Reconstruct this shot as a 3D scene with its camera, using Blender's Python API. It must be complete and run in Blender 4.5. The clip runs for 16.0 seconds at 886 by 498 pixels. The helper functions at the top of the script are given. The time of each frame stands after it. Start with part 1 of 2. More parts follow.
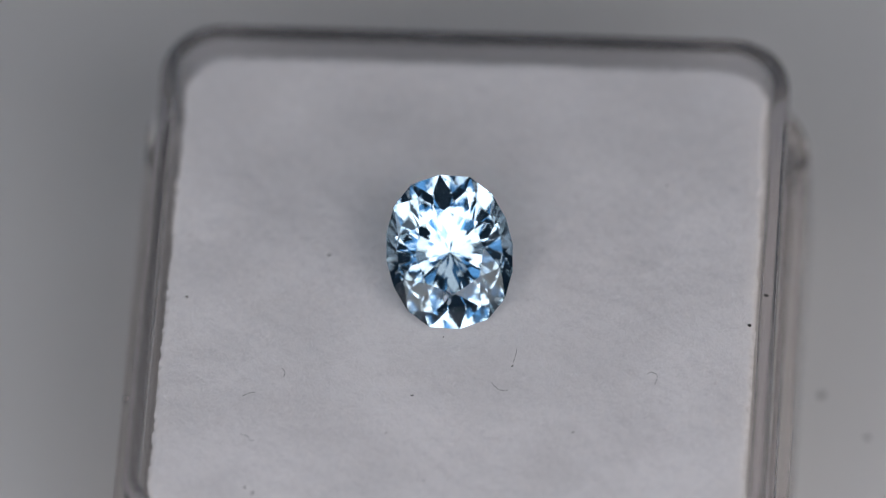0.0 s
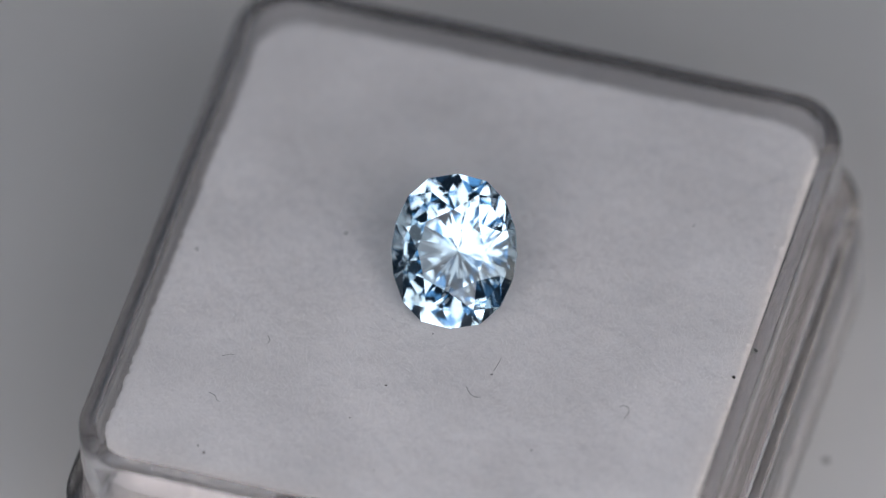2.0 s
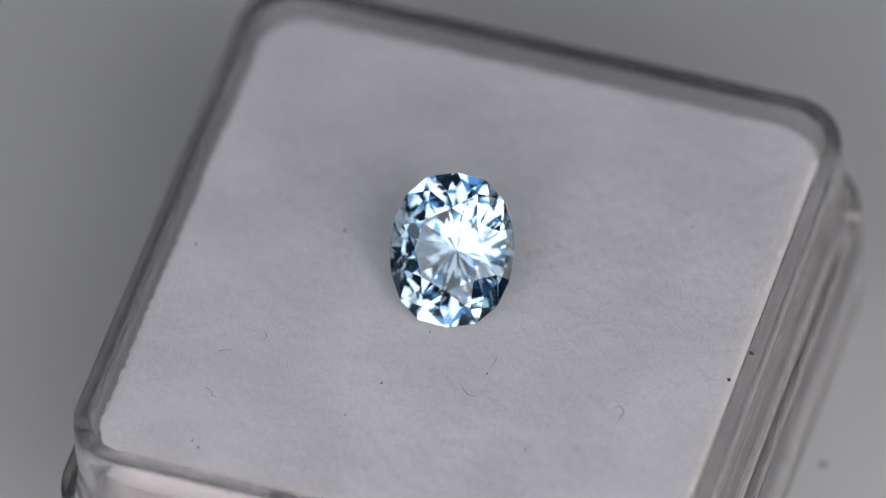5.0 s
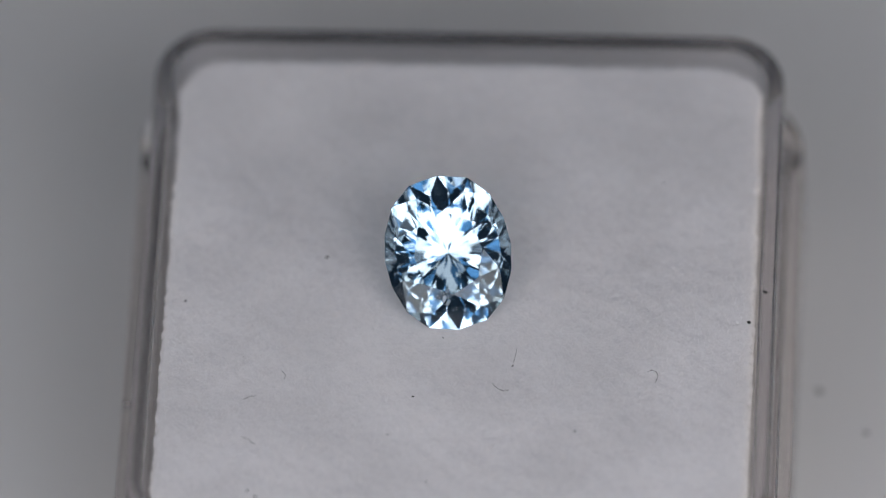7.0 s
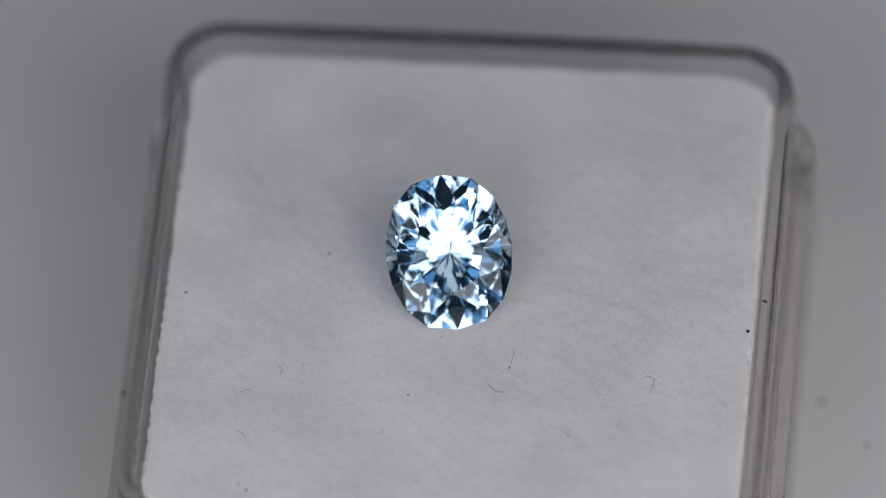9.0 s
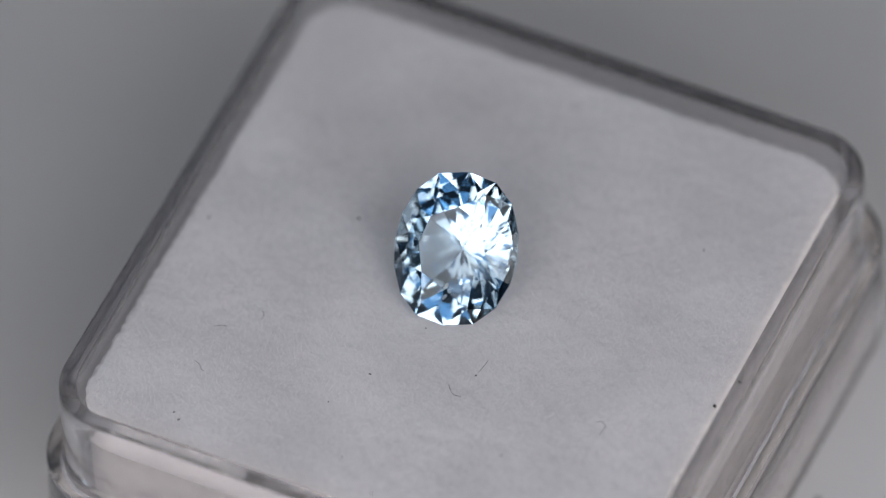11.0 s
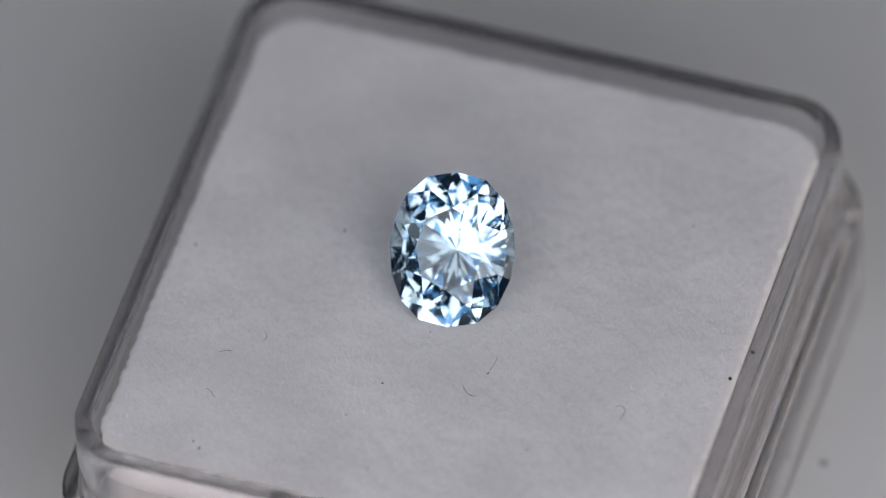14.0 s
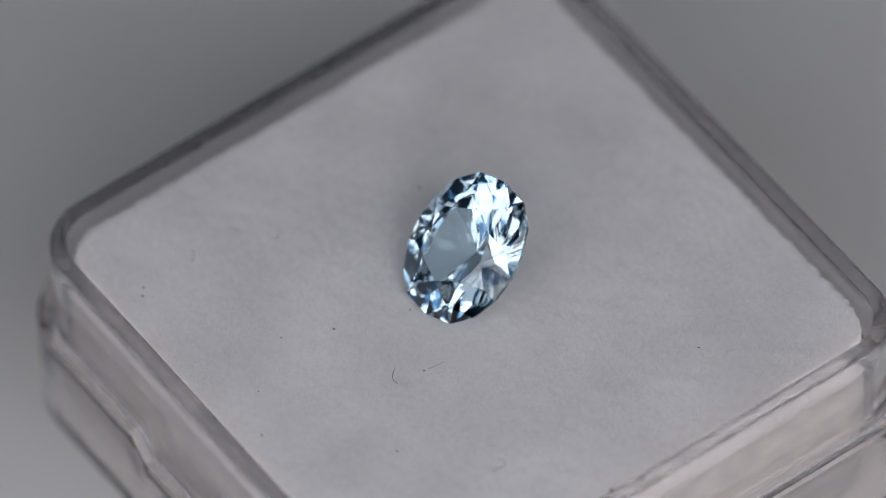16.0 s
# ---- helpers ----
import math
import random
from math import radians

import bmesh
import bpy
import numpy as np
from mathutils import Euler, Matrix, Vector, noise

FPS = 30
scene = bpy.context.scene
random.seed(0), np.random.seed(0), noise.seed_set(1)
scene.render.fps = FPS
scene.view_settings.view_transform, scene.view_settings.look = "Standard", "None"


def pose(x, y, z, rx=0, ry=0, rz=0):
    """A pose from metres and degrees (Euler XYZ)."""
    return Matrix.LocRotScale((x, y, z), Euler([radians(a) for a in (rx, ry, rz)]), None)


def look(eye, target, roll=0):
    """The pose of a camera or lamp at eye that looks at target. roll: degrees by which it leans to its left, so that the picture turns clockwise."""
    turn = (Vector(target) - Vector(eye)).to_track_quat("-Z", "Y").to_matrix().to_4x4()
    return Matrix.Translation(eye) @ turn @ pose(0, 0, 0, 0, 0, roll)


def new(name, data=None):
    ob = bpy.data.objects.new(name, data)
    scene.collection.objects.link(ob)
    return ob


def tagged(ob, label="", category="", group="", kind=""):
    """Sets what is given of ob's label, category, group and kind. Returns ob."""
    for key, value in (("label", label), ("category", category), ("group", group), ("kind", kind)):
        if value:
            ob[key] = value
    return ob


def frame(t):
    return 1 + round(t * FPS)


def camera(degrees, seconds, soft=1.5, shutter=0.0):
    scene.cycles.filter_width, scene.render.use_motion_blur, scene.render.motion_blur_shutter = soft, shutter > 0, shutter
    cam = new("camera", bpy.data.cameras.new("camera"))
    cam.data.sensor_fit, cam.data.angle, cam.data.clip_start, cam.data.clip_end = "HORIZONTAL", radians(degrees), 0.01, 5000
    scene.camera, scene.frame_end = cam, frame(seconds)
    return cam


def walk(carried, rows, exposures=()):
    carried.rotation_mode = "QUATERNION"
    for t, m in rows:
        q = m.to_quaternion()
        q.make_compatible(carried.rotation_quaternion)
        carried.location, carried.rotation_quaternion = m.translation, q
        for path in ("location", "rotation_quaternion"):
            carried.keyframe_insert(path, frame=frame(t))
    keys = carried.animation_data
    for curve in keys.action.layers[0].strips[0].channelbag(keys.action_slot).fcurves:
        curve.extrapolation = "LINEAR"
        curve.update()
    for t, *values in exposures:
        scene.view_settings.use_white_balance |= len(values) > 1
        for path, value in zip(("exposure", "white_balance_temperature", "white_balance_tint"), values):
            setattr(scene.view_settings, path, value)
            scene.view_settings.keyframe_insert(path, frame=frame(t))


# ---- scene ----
# ---- camera ----
FELT_Z = 0.0112          # height of the felt's face above the turntable
ELEV = radians(51.70)
CAM_DIST = 0.5932
TARGET = Vector((-0.000905, 0.002882, FELT_Z))
EYE = TARGET + CAM_DIST * Vector((0, -math.cos(ELEV), math.sin(ELEV)))
cam = camera(4.0, 16.0, soft=1.0)
cam.data.dof.use_dof = True
cam.data.dof.focus_distance = CAM_DIST - 0.0040
cam.data.dof.aperture_fstop = 18.5
walk(cam, [(0.0, look(EYE, TARGET, -2.879)), (16.0, look(EYE, TARGET, -2.879))],
     [(0.0, 0.02), (13.5, 0.02), (15.0, -0.03), (16.0, -0.09)])

# turntable: seconds, turn in degrees, drift in millimetres
TURN = [
    (0.0, -5.86, 0.04, 0.03), (0.5, 3.26, 0.08, 0.02), (0.63, 5.2, 0.08, 0.02), (1.0, -1.25, 0.05, 0.04),
    (1.5, -10.45, 0.1, 0.0), (2.0, -18.89, 0.07, -0.07), (2.08, -19.4, 0.08, -0.06), (2.5, -12.35, 0.13, -0.02),
    (3.0, -3.47, 0.11, 0.01), (3.5, 5.58, -0.04, 0.0), (3.58, 6.6, -0.05, 0.0), (4.0, -0.68, -0.1, -0.02),
    (4.2, -4.39, -0.08, -0.01), (4.7, -13.5, -0.06, 0.0), (5.22, -22.2, -0.04, 0.01), (5.75, -12.9, -0.03, 0.02),
    (6.3, -2.97, -0.03, 0.03), (6.5, 2.22, -0.06, 0.0), (6.56, 2.8, -0.06, 0.0), (7.0, -4.93, -0.02, 0.0),
    (7.5, -14.19, -0.04, -0.02), (8.0, -22.83, -0.09, -0.05), (8.08, -23.6, -0.08, -0.04), (8.5, -16.28, 0.01, -0.03),
    (8.7, -12.24, 0.0, -0.03), (9.1, -5.2, 0.0, 0.0), (9.43, 0.3, 0.01, 0.0), (9.9, -7.4, 0.01, 0.02),
    (10.3, -14.7, 0.02, 0.03), (10.8, -23.89, 0.02, 0.03), (11.0, -27.25, 0.03, 0.02), (11.3, -32.4, 0.06, 0.0),
    (11.5, -30.42, 0.08, -0.01), (12.0, -21.54, -0.04, -0.01), (12.5, -12.45, -0.06, -0.06), (13.0, -3.59, -0.07, 0.02),
    (13.06, -3.0, -0.07, 0.02), (13.5, -10.62, -0.05, 0.01), (14.0, -19.69, -0.02, 0.02), (14.5, -28.86, 0.02, 0.02),
    (15.0, -37.9, 0.02, 0.0), (15.5, -46.9, -0.03, 0.05), (16.0, -56.3, -0.04, 0.0),
]

# ---- world and light ----
world = bpy.data.worlds.new("room_light")
scene.world = world
world.use_nodes = True
wb = world.node_tree.nodes["Background"]
wb.inputs["Color"].default_value = (0.16, 0.26, 0.40, 1)
wb.inputs["Strength"].default_value = 0.06


def area_lamp(name, eye, target, sx, sy, watts, colour):
    data = bpy.data.lights.new(name, "AREA")
    data.shape, data.size, data.size_y, data.energy, data.color = "RECTANGLE", sx, sy, watts, colour
    ob = new(name, data)
    ob.matrix_world = look(eye, target)
    return ob


VIEW = (EYE - TARGET).normalized()
SIDE = Vector((1, 0, 0))
RISE = VIEW.cross(SIDE)
HEAD = TARGET + Vector((0, 0, 0.002))


def unseen_panel(off, around, dist, sx, sy, glow, colour=(1.0, 0.98, 0.985)):
    """An unseen light panel assumed round the lens: degrees off its axis, degrees round it (0 to the right, 90 up),
    metres, radiance.
    """
    o, r = radians(off), radians(around)
    way = math.cos(o) * VIEW + math.sin(o) * (math.cos(r) * SIDE + math.sin(r) * RISE)
    area_lamp("unseen_panel", HEAD + dist * way, HEAD, sx, sy, glow * math.pi * sx * sy, colour)


COOL, WARM = (0.24, 0.56, 1.0), (1.0, 0.875, 0.775)
# each warm panel gets a wider blue one behind, imitating the gem's blue fringes
for off, around, dist, sx, sy, glow in ((26, -15, 0.20, 0.1185, 0.1556, 1.2), (26, 188, 0.22, 0.11, 0.1467, 0.8),
                                        (25, -95, 0.125, 0.0714, 0.0536, 1.35), (28, 90, 0.32, 0.15, 0.11, 0.30)):
    unseen_panel(off, around, dist, sx, sy, 0.60 * glow, COOL)
    unseen_panel(off, around, dist * 0.98, sx * 0.74, sy * 0.77, 2.04 * glow, WARM)
# fill panels added in the gaps between those four, to brighten the gem
for off, around, size, glow in ((33, -52, 0.09, 2.3), (33, -135, 0.09, 1.8), (34, 40, 0.06, 1.0), (34, 138, 0.06, 1.0)):
    unseen_panel(off, around, 0.31, size, size, 0.95 * glow, (1.0, 0.95, 0.92))
# smaller panels further out at the sides, added to brighten the gem's outer facets
unseen_panel(58, -14, 0.34, 0.15, 0.17, 1.8, (1.0, 0.94, 0.89))
unseen_panel(56, -150, 0.36, 0.12, 0.14, 2.0, (1.0, 0.94, 0.89))
unseen_panel(60, 165, 0.40, 0.10, 0.16, 1.3, (0.75, 0.88, 1.0))
unseen_panel(58, 60, 0.40, 0.10, 0.08, 0.8, (0.75, 0.88, 1.0))


# ---- materials ----
def material(name):
    m = bpy.data.materials.new(name)
    m.use_nodes = True
    nt = m.node_tree
    return m, nt, nt.nodes["Principled BSDF"]


def add(nt, kind, **values):
    n = nt.nodes.new(kind)
    for key, value in values.items():
        n.inputs[key.replace("_", " ")].default_value = value
    return n


def ramp(nt, fac, stops):
    r = nt.nodes.new("ShaderNodeValToRGB")
    while len(r.color_ramp.elements) < len(stops):
        r.color_ramp.elements.new(0.5)
    for e, (p, c) in zip(r.color_ramp.elements, stops):
        e.position, e.color = p, (*c, 1)
    nt.links.new(fac, r.inputs[0])
    return r.outputs[0]


def bump(nt, height, bsdf, strength, distance):
    b = add(nt, "ShaderNodeBump", Strength=strength, Distance=distance)
    nt.links.new(height, b.inputs["Height"])
    nt.links.new(b.outputs[0], bsdf.inputs["Normal"])


def felt_material():
    m, nt, b = material("white_felt")
    co = nt.nodes.new("ShaderNodeTexCoord")
    big = add(nt, "ShaderNodeTexNoise", Scale=170.0, Detail=3.0, Roughness=0.5)
    fine = add(nt, "ShaderNodeTexNoise", Scale=3800.0, Detail=3.0, Roughness=0.7, Distortion=0.1)
    tuft = add(nt, "ShaderNodeTexNoise", Scale=900.0, Detail=4.0, Roughness=0.62, Distortion=0.4)
    for n in (big, fine, tuft):
        nt.links.new(co.outputs["Object"], n.inputs["Vector"])
    mix = nt.nodes.new("ShaderNodeMath")
    mix.operation = "MULTIPLY_ADD"
    mix.inputs[1].default_value = 0.6
    nt.links.new(fine.outputs[0], mix.inputs[0])
    nt.links.new(big.outputs[0], mix.inputs[2])
    col = ramp(nt, mix.outputs[0], [(0.35, (0.62, 0.60, 0.605)), (1.0, (0.81, 0.785, 0.79))])
    nt.links.new(col, b.inputs["Base Color"])
    b.inputs["Roughness"].default_value = 1.0
    b.inputs["Specular IOR Level"].default_value = 0.1
    b.inputs["Sheen Weight"].default_value = 0.15
    relief = nt.nodes.new("ShaderNodeMath")
    relief.operation = "MULTIPLY_ADD"
    relief.inputs[1].default_value = 1.3
    nt.links.new(tuft.outputs[0], relief.inputs[0])
    nt.links.new(fine.outputs[0], relief.inputs[2])
    bump(nt, relief.outputs[0], b, 0.30, 0.00012)
    return m


def plastic_material():
    """Clear moulded plastic, a little hazy with fine scuffs."""
    m, nt, b = material("clear_plastic")
    co = nt.nodes.new("ShaderNodeTexCoord")
    n = add(nt, "ShaderNodeTexNoise", Scale=420.0, Detail=3.0)
    scuff = add(nt, "ShaderNodeTexNoise", Scale=1.0, Detail=4.0, Roughness=0.65)
    long = nt.nodes.new("ShaderNodeMapping")
    long.inputs["Scale"].default_value = (300, 300, 2600)
    nt.links.new(co.outputs["Object"], n.inputs["Vector"])
    nt.links.new(co.outputs["Object"], long.inputs["Vector"])
    nt.links.new(long.outputs[0], scuff.inputs["Vector"])
    b.inputs["Base Color"].default_value = (0.88, 0.865, 0.88, 1)
    b.inputs["Transmission Weight"].default_value = 0.965
    b.inputs["IOR"].default_value = 1.49
    rough = nt.nodes.new("ShaderNodeMapRange")
    rough.inputs["To Min"].default_value, rough.inputs["To Max"].default_value = 0.02, 0.10
    nt.links.new(n.outputs[0], rough.inputs["Value"])
    nt.links.new(rough.outputs[0], b.inputs["Roughness"])
    bump(nt, scuff.outputs[0], b, 0.05, 0.0002)
    return m


def gem_material():
    m = bpy.data.materials.new("pale_blue_gem")
    m.use_nodes = True
    nt = m.node_tree
    nt.nodes.remove(nt.nodes["Principled BSDF"])
    g = add(nt, "ShaderNodeBsdfGlass", Color=(0.885, 0.957, 1.0, 1), IOR=1.765, Roughness=0.0)
    nt.links.new(g.outputs[0], nt.nodes["Material Output"].inputs["Surface"])
    return m


def plate_material():
    m, nt, b = material("pale_grey_plate")
    co = nt.nodes.new("ShaderNodeTexCoord")
    n = add(nt, "ShaderNodeTexNoise", Scale=35.0, Detail=4.0)
    f = add(nt, "ShaderNodeTexNoise", Scale=1500.0, Detail=3.0)
    for k in (n, f):
        nt.links.new(co.outputs["Object"], k.inputs["Vector"])
    nt.links.new(ramp(nt, n.outputs[0], [(0.3, (0.69, 0.675, 0.665)), (0.7, (0.73, 0.715, 0.705))]), b.inputs["Base Color"])
    b.inputs["Roughness"].default_value = 0.55
    bump(nt, f.outputs[0], b, 0.05, 0.0001)
    return m


def plain_material(name, colour, rough=0.8):
    m, nt, b = material(name)
    co = nt.nodes.new("ShaderNodeTexCoord")
    n = add(nt, "ShaderNodeTexNoise", Scale=900.0, Detail=3.0)
    nt.links.new(co.outputs["Object"], n.inputs["Vector"])
    nt.links.new(ramp(nt, n.outputs[0], [(0.3, [c * 0.75 for c in colour]), (0.7, colour)]), b.inputs["Base Color"])
    b.inputs["Roughness"].default_value = rough
    return m


FELT, PLASTIC, GEM, PLATE = felt_material(), plastic_material(), gem_material(), plate_material()
LINT = plain_material("dark_lint", (0.1, 0.095, 0.09))
SPECK = plain_material("black_speck", (0.015, 0.015, 0.015))
SPOT = plain_material("grey_spot", (0.42, 0.41, 0.40))
# near-white colour for a highlight on the box's left wall
GLINT = plain_material("glint_white", (0.8, 0.79, 0.8), 0.45)
FOAM = plain_material("beige_foam", (0.49, 0.47, 0.468), 0.95)
TABLE = plain_material("grey_table", (0.5, 0.5, 0.5), 0.6)


# ---- building ----
def mesh_of(name, bm, mat, smooth=False):
    bm.normal_update()
    me = bpy.data.meshes.new(name)
    bm.to_mesh(me)
    bm.free()
    me.materials.append(mat)
    for p in me.polygons:
        p.use_smooth = smooth
    return me


def part(name, bm, mat, parent=None, label="", smooth=False):
    ob = new(name, mesh_of(name, bm, mat, smooth))
    ob.parent = parent
    return tagged(ob, label)


def rounded_square(half, radius, side_steps, corner_steps, cx=0.0, cy=0.0):
    """Points and outward normals along a square with rounded corners."""
    pts, k = [], half - radius
    for q in range(4):
        a0 = q * math.pi / 2
        c, s = math.cos(a0), math.sin(a0)
        for i in range(side_steps):
            v = -k + 2 * k * i / side_steps
            pts.append((c * half - s * v, s * half + c * v, c, s))
        for i in range(corner_steps):
            a = a0 + (math.pi / 2) * i / corner_steps
            x, y = k + radius * math.cos(a - a0), k + radius * math.sin(a - a0)
            pts.append((c * x - s * y, s * x + c * y, math.cos(a), math.sin(a)))
    return [(x + cx, y + cy, nx, ny) for x, y, nx, ny in pts]


MOVERS = []              # things that ride on the turntable, with their own pose on it


def rides(ob, m=None):
    MOVERS.append((ob, m or Matrix.Identity(4)))
    return ob


# ---- the table and the turntable ----
def disc(radius, z0, z1, bevel, steps=128):
    bm = bmesh.new()
    rings = []
    for r, z in ((radius, z0), (radius, z1 - bevel), (radius - bevel * 0.3, z1 - bevel * 0.3), (radius - bevel, z1)):
        rings.append([bm.verts.new((r * math.cos(2 * math.pi * i / steps), r * math.sin(2 * math.pi * i / steps), z)) for i in range(steps)])
    for a, b in zip(rings, rings[1:]):
        for i in range(steps):
            bm.faces.new((a[i], a[(i + 1) % steps], b[(i + 1) % steps], b[i]))
    bm.faces.new(rings[-1])
    bm.faces.new(list(reversed(rings[0])))
    return bm


bm = bmesh.new()
bmesh.ops.create_cube(bm, size=1.0, matrix=Matrix.Translation((0, 0, -0.055)) @ Matrix.Diagonal((1.6, 1.2, 0.03, 1)))
tagged(part("table", bm, TABLE), "plain grey tabletop under the turntable", "table", kind="structure")
turntable = tagged(new("turntable"), "pale grey round turntable plate with a few faint spots", "turntable")
part("plate", disc(0.15, -0.012, 0.0, 0.002), PLATE, turntable)
part("base", disc(0.11, -0.04, -0.0125, 0.003), TABLE, turntable, "darker grey base")
rides(turntable)

# ---- the box ----
BOX_X, BOX_Y = -0.00031, 0.00050
LIP, FLANGE, INNER = 0.01486, 0.01574, 0.01404
STEP_Z, RIM_Z = FELT_Z - 0.0044, FELT_Z + 0.0007
CORNER = 0.0029


def notch(x, y):
    """How far the step of the base is lowered: a thumb notch in the front."""
    if y > BOX_Y - FLANGE + 0.002:
        return 0.0
    d = (0.0058 - abs(x - BOX_X)) / 0.0015
    d = min(1.0, max(0.0, d))
    return 0.0013 * d * d * (3 - 2 * d)


def box_wall():
    low_in = FLANGE - 0.0007
    prof = [
        (low_in, 0.0012, 0), (low_in, 0.0022, 0), (low_in - 0.00003, STEP_Z - 0.0020, 1), (low_in, STEP_Z - 0.0009, 1), (low_in - 0.0001, STEP_Z - 0.0007, 1),
        (INNER + 0.0001, STEP_Z - 0.0006, 1), (INNER, STEP_Z - 0.0004, 1), (INNER, STEP_Z + 0.0002, 0), (INNER - 0.00003, STEP_Z + 0.0012, 0),
        (INNER + 0.00003, RIM_Z - 0.0016, 0), (INNER - 0.00002, RIM_Z - 0.0009, 0), (INNER, RIM_Z - 0.00016, 0), (INNER + 0.00004, RIM_Z - 0.00004, 0), (INNER + 0.00014, RIM_Z, 0),
        (LIP - 0.00014, RIM_Z, 0), (LIP - 0.00004, RIM_Z - 0.00004, 0), (LIP, RIM_Z - 0.00014, 0), (LIP + 0.00003, RIM_Z - 0.0010, 0), (LIP - 0.00002, RIM_Z - 0.0014, 0),
        (LIP + 0.00003, RIM_Z - 0.0021, 0), (LIP - 0.00001, RIM_Z - 0.0027, 0), (LIP, STEP_Z + 0.0002, 1),
        (LIP + 0.0001, STEP_Z + 0.00004, 1), (FLANGE - 0.0002, STEP_Z, 1), (FLANGE - 0.00005, STEP_Z - 0.00005, 1), (FLANGE, STEP_Z - 0.0002, 1), (FLANGE - 0.00003, STEP_Z - 0.0010, 1),
        (FLANGE + 0.00002, STEP_Z - 0.0017, 1), (FLANGE, 0.0020, 0), (FLANGE, 0.0007, 0), (FLANGE - 0.0002, 0.0002, 0), (FLANGE - 0.0005, 0.00004, 0),
    ]
    bm = bmesh.new()
    rings = []
    for half, z, low in prof:
        ring = [bm.verts.new((x, y, z - (notch(x, y) if low else 0.0)))
                for x, y, _, _ in rounded_square(half, CORNER - (LIP - half), 60, 12, BOX_X, BOX_Y)]
        rings.append(ring)
    n = len(rings[0])
    for a, b in zip(rings, rings[1:]):
        for i in range(n):
            bm.faces.new((a[i], b[i], b[(i + 1) % n], a[(i + 1) % n]))
    bm.faces.new(list(reversed(rings[0])))
    bm.faces.new(rings[-1])
    bmesh.ops.recalc_face_normals(bm, faces=bm.faces)
    return bm


def block(sx, sy, sz, bevel, m):
    bm = bmesh.new()
    bmesh.ops.create_cube(bm, size=1.0, matrix=Matrix.Diagonal((sx, sy, sz, 1)))
    bmesh.ops.bevel(bm, geom=bm.edges[:], offset=bevel, segments=3, affect="EDGES", profile=0.5)
    bmesh.ops.transform(bm, matrix=m, verts=bm.verts[:])
    return bm


gem_box = tagged(new("gem_box"), "open clear plastic gem box with a stepped rim on the turntable", "box")
tray = part("tray", box_wall(), PLASTIC, gem_box, smooth=True)
tray.data.set_sharp_from_angle(angle=radians(24))
tray.visible_shadow = False
# added block: its white colour paints a highlight on the lip
part("glint_block", block(0.0006, 0.0014, 0.0014, 0.00025, pose(BOX_X - LIP - 0.00025, BOX_Y + 0.0116, STEP_Z + 0.0009)), GLINT, gem_box, "small white block standing in for a highlight on the plastic", smooth=True)
part("rib", block(0.0006, 0.00016, 0.0004, 0.00006, pose(BOX_X - LIP - 0.0005, BOX_Y - 0.0040, STEP_Z + 0.0002)), PLASTIC, gem_box, smooth=True)
rides(gem_box)


# ---- the felt ----
FELT_HALF = 0.01374
FELT_X, FELT_Y = -0.00022, 0.00036


def felt_edge(a):
    """Uneven cut of the felt's edge."""
    return min(0.00010, 0.00006 * noise.noise((5 * math.cos(a), 5 * math.sin(a), 0.3)) + 0.00012 * noise.noise((43 * math.cos(a), 43 * math.sin(a), 1.7)) + 0.00014 * noise.noise((170 * math.cos(a), 170 * math.sin(a), 4.1)))


def felt_height(x, y):
    v = Vector((x, y, 0))
    return 0.00002 * noise.noise(v * 220) + 0.00003 * noise.noise(v * 1300)


def felt_block():
    bm = bmesh.new()
    path = rounded_square(FELT_HALF, 0.0022, 150, 20, 0, 0)
    rings, n = [], len(path)
    for s, dz in [(k / 70.0, 0.0) for k in range(2, 70)] + [(0.991, -0.00003), (0.996, -0.00007), (0.999, -0.00014), (1.0, -0.00024), (1.0, -0.0007), (0.9985, -0.0016), (0.97, -0.0018)]:
        ring = []
        for x, y, nx, ny in path:
            e = felt_edge(math.atan2(y, x)) * s ** 6 * (1.0 if dz > -0.0005 else 0.5 if dz > -0.001 else 0.0)
            px, py = x * s + nx * e + FELT_X, y * s + ny * e + FELT_Y
            ring.append(bm.verts.new((px, py, FELT_Z + dz + (felt_height(px, py) if dz > -0.002 else 0))))
        rings.append(ring)
    for a, b in zip(rings, rings[1:]):
        for i in range(n):
            bm.faces.new((a[i], b[i], b[(i + 1) % n], a[(i + 1) % n]))
    bm.faces.new(rings[0])
    bm.faces.new(list(reversed(rings[-1])))
    return bm


felt_pad = tagged(new("felt_pad", mesh_of("felt_pad", felt_block(), FELT, True)), "soft white felt pad filling the clear plastic box", "pad")


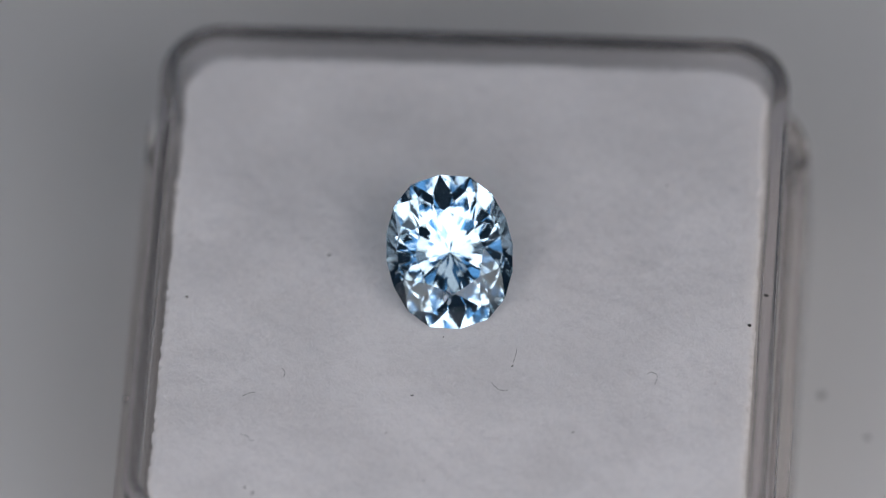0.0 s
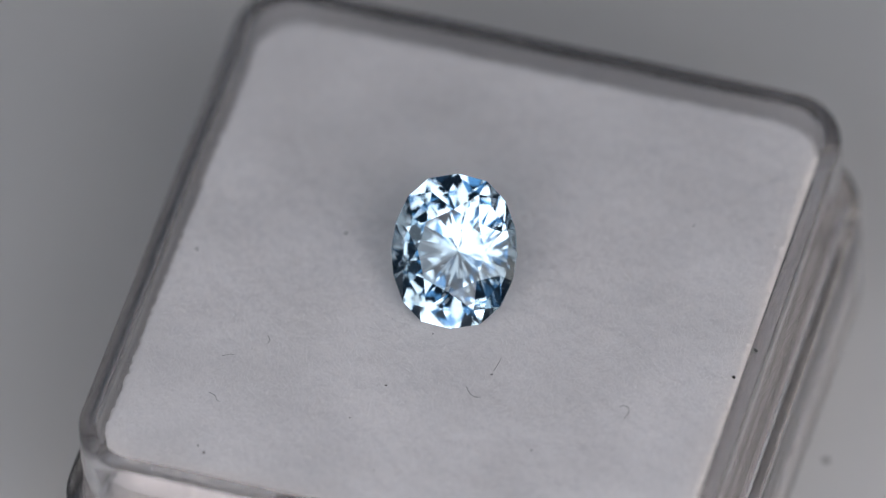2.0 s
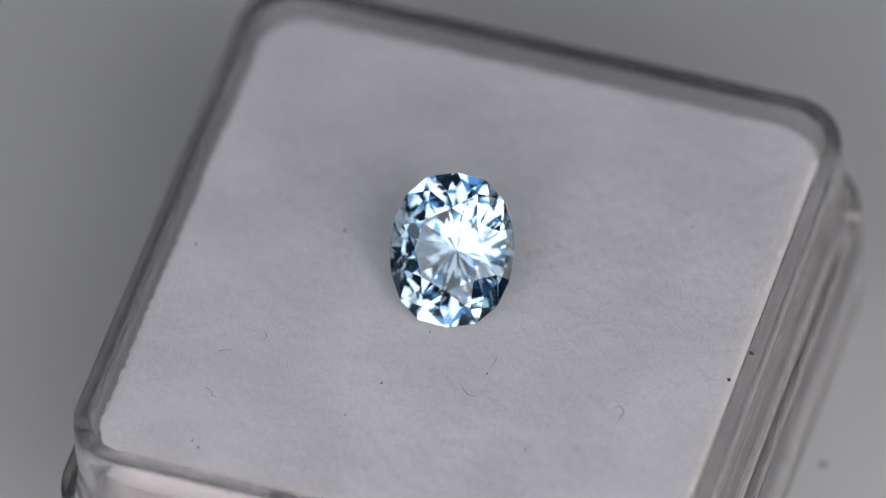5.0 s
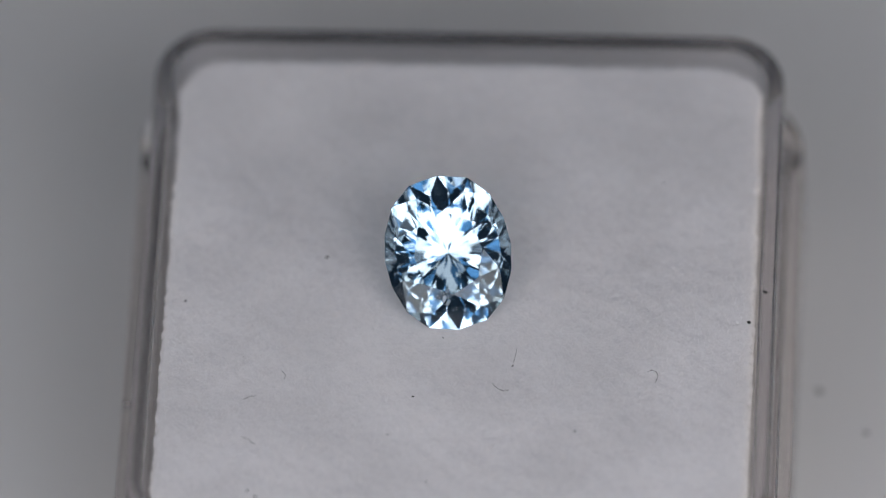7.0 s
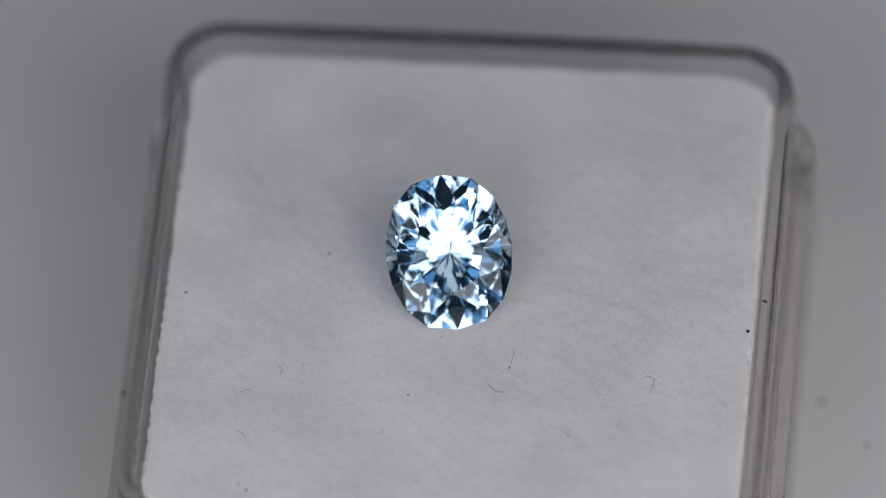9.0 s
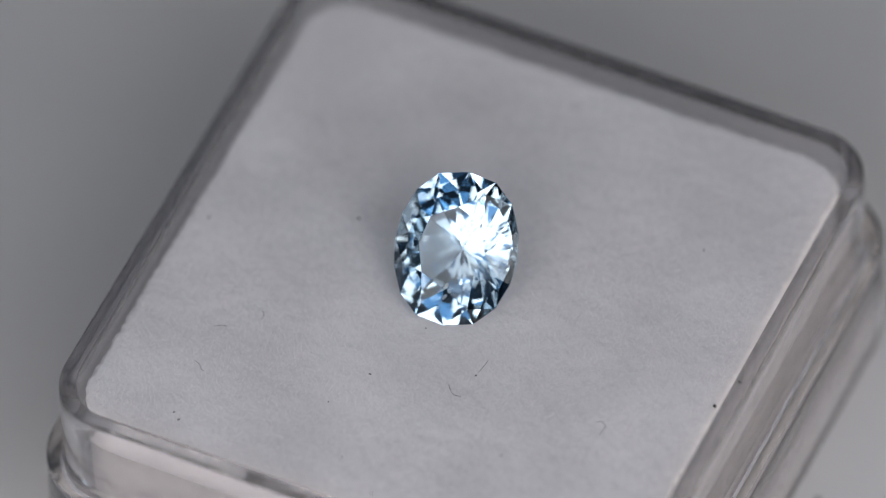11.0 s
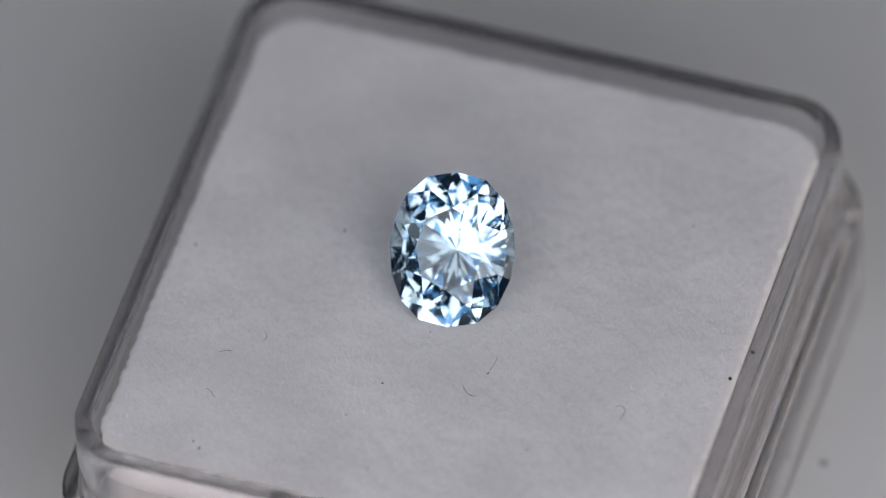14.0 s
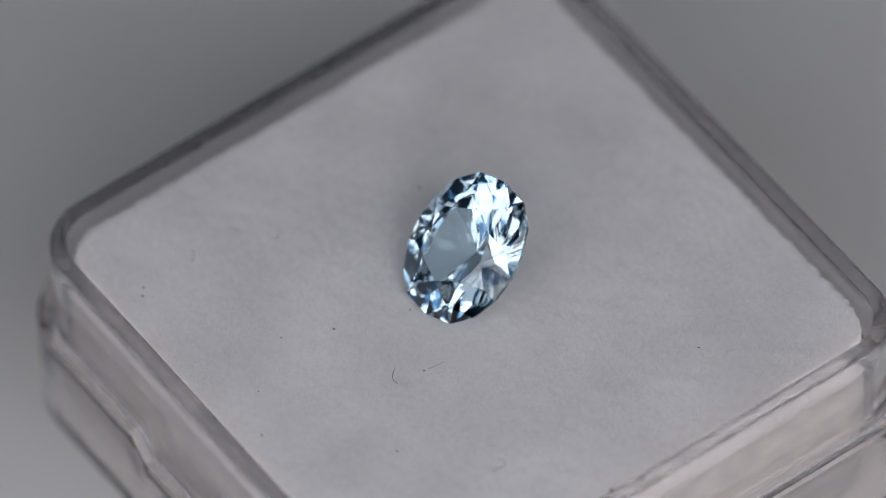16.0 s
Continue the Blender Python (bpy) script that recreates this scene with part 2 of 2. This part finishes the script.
def felt_fibres(count):
    """The nap: short white fibres that stand and lean, thicker along the cut edge."""
    rng = np.random.default_rng(4)
    verts, faces = [], []
    for k in range(count):
        edge = k % 14 == 0
        if edge:
            path = EDGE[int(rng.integers(len(EDGE)))]
            inset = 0.0007 * rng.random() - 0.0001
            x, y = path[0] - path[2] * inset, path[1] - path[3] * inset
            drop = -0.00035 * max(0.0, 1 - inset / 0.0004)
        else:
            x, y = rng.uniform(-0.0133, 0.0133, 2)
            drop = 0.0
        px, py = x + FELT_X, y + FELT_Y
        z = FELT_Z + felt_height(px, py) + drop - 0.00003
        way, tall, w = rng.uniform(0, 2 * math.pi), rng.uniform(0.00006, 0.0002), rng.uniform(0.000006, 0.000011)
        if math.hypot(px + 0.0007, py - 0.0004) < 0.0034:
            tall *= 0.2                              # pressed down under the stone
        lean, curl = rng.uniform(0.2, 1.3) * tall, rng.normal(0, 0.8)
        base = len(verts)
        for j in range(3):
            f = j / 2
            cx = px + math.cos(way + curl * f) * lean * f
            cy = py + math.sin(way + curl * f) * lean * f
            r = w * (1.0, 0.9, 0.35)[j]
            for q in range(3):
                verts.append((cx + r * math.cos(2.094 * q), cy + r * math.sin(2.094 * q), z + tall * f * (1.2 - 0.2 * f)))
        for j in range(2):
            for q in range(3):
                p, n = base + 3 * j + q, base + 3 * j + (q + 1) % 3
                faces.append((p, n, n + 3, p + 3))
        faces.append((base + 6, base + 7, base + 8))
    me = bpy.data.meshes.new("nap")
    me.from_pydata(verts, [], faces)
    me.materials.append(FELT)
    return me


EDGE = rounded_square(FELT_HALF, 0.0022, 150, 20, 0, 0)
fibres = tagged(new("nap", felt_fibres(52000)), "fine loose felt fibres", kind="stuff")
fibres.parent = felt_pad


def core_block():
    """The foam under the felt, with slightly uneven cut sides."""
    bm = bmesh.new()
    rings = []
    for z in (0.0014, 0.004, 0.0065, FELT_Z - 0.0017):
        rings.append([bm.verts.new((x + nx * 0.00008 * noise.noise((x * 900, y * 900, z * 900)), y + ny * 0.00008 * noise.noise((y * 900, x * 900, z * 900)), z))
                      for x, y, nx, ny in rounded_square(FELT_HALF - 0.0001, 0.0022, 60, 10, FELT_X, FELT_Y)])
    n = len(rings[0])
    for a, b in zip(rings, rings[1:]):
        for i in range(n):
            bm.faces.new((a[i], a[(i + 1) % n], b[(i + 1) % n], b[i]))
    bm.faces.new(rings[-1])
    bm.faces.new(list(reversed(rings[0])))
    return bm


part("foam_core", core_block(), FOAM, felt_pad, "pale beige foam under the felt", smooth=True)
rides(felt_pad)

# ---- the gemstone ----
PAV, CROWN, GIRDLE = 0.00290, 0.00083, 0.00018
CONE = math.tan(radians(37.6))       # slope of the inner pavilion
# a quarter of the girdle, from the end of the long axis to the end of the short one, in millimetres
QUARTER = ((0, 3.616), (1.381, 3.334), (2.293, 2.453), (2.796, 1.241), (2.963, 0))


def girdle_corner(k):
    """The k-th of the sixteen corners of the blunt oval."""
    q, m = divmod(k % 16, 4)
    x, y = QUARTER[m] if q % 2 == 0 else QUARTER[4 - m]
    return Vector((x * (1, 1, -1, -1)[q], y * (1, -1, -1, 1)[q], 0)) * 0.001


def gem_parts():
    """Oval brilliant: the table, the crown's stars, kites and halves, the girdle, and four tiers of the pavilion."""
    rt, rs, rp, rq = 0.54, 0.81, 0.27, 0.68

    def ring(r, z, step=1):
        return [(girdle_corner(k).x * r, girdle_corner(k).y * r, z) for k in range(0, 16, step)]

    def on_cone(p):
        return (p.x, p.y, -GIRDLE - PAV + CONE * p.length)

    table = ring(rt, CROWN, 2)
    up, low = ring(1, 0), ring(1, -GIRDLE)
    star = []
    for k in range(8):
        p = girdle_corner(2 * k + 1) * rs
        zs = []
        for n in (2 * k, 2 * k + 2):                # each star tip lies on the planes of the two kites beside it
            g = girdle_corner(n)
            t1, t0 = girdle_corner(n + 1), girdle_corner(n - 1)
            along = (t1 - t0).normalized()
            across = Vector((-along.y, along.x, 0))
            d, e, f = p.dot(across), g.dot(across), rt * g.dot(across)
            zs.append(CROWN * (e - d) / (e - f))
        star.append((p.x, p.y, sum(zs) / 2))
    mid = [on_cone(rq * 0.5 * (girdle_corner(j) + girdle_corner(j + 1))) for j in range(16)]
    pav = [on_cone(rp * girdle_corner(j) * 3.0 / (2.0 + girdle_corner(j).length * 1000 / 2.963)) for j in range(16)]
    culet = (0, 0, -GIRDLE - PAV)
    crown, girdle, pavilion = [], [], []
    for k in range(8):
        n = (k + 1) % 8
        crown.append((table[k], star[k], table[n]))
        crown.append((table[k], star[k - 1], up[2 * k]))
        crown.append((table[k], up[2 * k], star[k]))
        crown.append((star[k], up[2 * k], up[2 * k + 1]))
        crown.append((star[k], up[2 * k + 1], up[(2 * k + 2) % 16]))
    for j in range(16):
        n = (j + 1) % 16
        girdle.append((up[j], low[j], low[n], up[n]))
        pavilion.append((culet, pav[j], mid[j], pav[n]))
        pavilion.append((pav[j], mid[j], mid[j - 1]))
        pavilion.append((mid[j], low[j], low[n]))
        pavilion.append((mid[j], mid[j - 1], low[j]))
    return [table], crown, girdle, pavilion


def facets(polys):
    """Faces that point away from the stone's middle."""
    bm = bmesh.new()
    made = {}
    for poly in polys:
        pts = [Vector(p) for p in poly]
        mid = sum(pts, Vector()) / len(pts)
        if (pts[1] - pts[0]).cross(pts[2] - pts[0]).dot(mid - Vector((0, 0, -0.0006))) < 0:
            poly = poly[::-1]
        for p in poly:
            if p not in made:
                made[p] = bm.verts.new(p)
        bm.faces.new([made[p] for p in poly])
    return bm


gemstone = tagged(new("gemstone"), "pale blue faceted oval gemstone lying tilted on white felt", "gemstone")
for name, polys in zip(("table_facet", "crown", "girdle", "pavilion"), gem_parts()):
    part(name, facets(polys), GEM, gemstone)
GEM_POSE = pose(-0.00072, 0.00066, FELT_Z + 0.00244, 0, 0, 5.5) @ pose(0, 0, 0, 38.5, 0, 0) @ pose(0, 0, 0, 0, 0, 4.7)
rides(gemstone, GEM_POSE)


# ---- lint and dust ----
def strand(points, radius, sides=5):
    """A thin bent fibre through the points."""
    bm = bmesh.new()
    rings = []
    for i, p in enumerate(points):
        p = Vector(p)
        d = (Vector(points[min(i + 1, len(points) - 1)]) - Vector(points[max(i - 1, 0)])).normalized()
        u = d.cross(Vector((0, 0, 1))).normalized()
        v = u.cross(d)
        r = radius * (0.5 if i in (0, len(points) - 1) else 1.0)
        rings.append([bm.verts.new(p + r * (math.cos(2 * math.pi * k / sides) * u + math.sin(2 * math.pi * k / sides) * v)) for k in range(sides)])
    for a, b in zip(rings, rings[1:]):
        for k in range(sides):
            bm.faces.new((a[k], b[k], b[(k + 1) % sides], a[(k + 1) % sides]))
    bm.faces.new(rings[0])
    bm.faces.new(list(reversed(rings[-1])))
    bmesh.ops.recalc_face_normals(bm, faces=bm.faces)
    return bm


def smooth_line(knots, steps=5):
    """A soft line through a few knots, given in millimetres."""
    k = [Vector((x, y, 0)) * 0.001 for x, y in knots]
    k = [2 * k[0] - k[1]] + k + [2 * k[-1] - k[-2]]
    pts = []
    for i in range(1, len(k) - 2):
        for j in range(steps):
            t = j / steps
            p = 0.5 * (2 * k[i] + (k[i + 1] - k[i - 1]) * t + (2 * k[i - 1] - 5 * k[i] + 4 * k[i + 1] - k[i + 2]) * t * t
                       + (3 * k[i] - k[i - 1] - 3 * k[i + 1] + k[i + 2]) * t ** 3)
            p.z = 0.00003 + 0.00002 * math.sin(1.3 * len(pts))
            pts.append(p)
    return pts + [k[-2] + Vector((0, 0, 0.00002))]


def lint(x, y, knots, radius=0.00001, turn=5.86):
    ob = new("lint_fibre", mesh_of("lint_fibre", strand(smooth_line(knots), radius), LINT, True))
    tagged(ob, "thin dark curled lint fibre on white felt", "lint", "lint on the felt")
    rides(ob, pose(x * 0.01, y * 0.01, FELT_Z + felt_height(x * 0.01, y * 0.01) + 0.00002, 0, 0, turn))


def speck(x, y, size, stretch=1.5, turn=0.0, z=FELT_Z, mat=None):
    bm = bmesh.new()
    bmesh.ops.create_icosphere(bm, subdivisions=2, radius=size)
    for v in bm.verts:
        v.co *= 1 + 0.35 * noise.noise(v.co / size * 1.3 + Vector((x * 7, y * 5, 0)))
        v.co.x *= stretch
        v.co.z *= 0.6
    ob = new("dust_speck", mesh_of("dust_speck", bm, mat or SPECK, True))
    tagged(ob, "tiny black speck of dust on white felt", "dust", "dust on the felt")
    rides(ob, pose(x * 0.01, y * 0.01, z + size * 0.4, 0, 0, turn))


lint(0.187, -0.527, ((-0.34, 0.25), (-0.2, 0.0), (0, -0.2), (0.2, -0.27), (0.42, -0.25)), 0.000014)
lint(0.897, -0.448, ((-0.26, 0.17), (-0.08, 0.3), (0.13, 0.2), (0.21, -0.03), (0.13, -0.3), (0.08, -0.47)))
lint(-0.818, -0.487, ((-0.08, 0.27), (0.08, 0.03), (0, -0.24)))
lint(0.253, -0.356, ((0.1, 0.5), (0.04, 0.2), (-0.1, -0.27)))
lint(-0.971, -0.620, ((-0.3, -0.1), (0, 0.05), (0.3, 0.1)), 0.00001)
lint(-0.953, -0.869, ((-0.4, 0.2), (-0.1, 0.1), (0.1, -0.2), (0.25, -0.2)), 0.00001)
speck(1.403, 0.0, 0.00008, 1.6, -30, RIM_Z)
speck(1.331, -0.125, 0.00008, 1.3, -30)
speck(0.242, -0.405, 0.00004, 1.7, 40)
speck(-0.212, -0.595, 0.00004, 1.8)
speck(-0.652, 0.217, 0.00006, 1.6, mat=LINT)
for x, y, size in ((-1.300, -0.057, 0.00005), (-0.088, -0.247, 0.00003), (-0.319, -0.820, 0.000035), (0.545, -0.780, 0.00004),
                   (-0.912, -1.192, 0.00005), (-0.95, -1.16, 0.00004), (0.092, -1.224, 0.00004), (0.906, 0.689, 0.000035), (-0.126, -1.086, 0.00003)):
    speck(x, y, size, 1.5, 700 * x, mat=LINT)


def spot(x, y, size):
    bm = bmesh.new()
    bmesh.ops.create_circle(bm, cap_ends=True, segments=20, radius=size)
    for v in bm.verts:
        v.co.xy *= 1 + 0.2 * noise.noise(v.co * 4000)
        v.co.z += 0.00002
    ob = part("spot", bm, SPOT, turntable, "faint grey spot")
    ob.location = (x * 0.01, y * 0.01, 0)


spot(1.635, 0.340, 0.00022)
spot(1.862, 0.096, 0.00016)


def motions():
    for ob, m in MOVERS:
        walk(ob, [(t, pose(dx * 0.001, dy * 0.001, 0, 0, 0, deg) @ m) for t, deg, dx, dy in TURN])


motions()
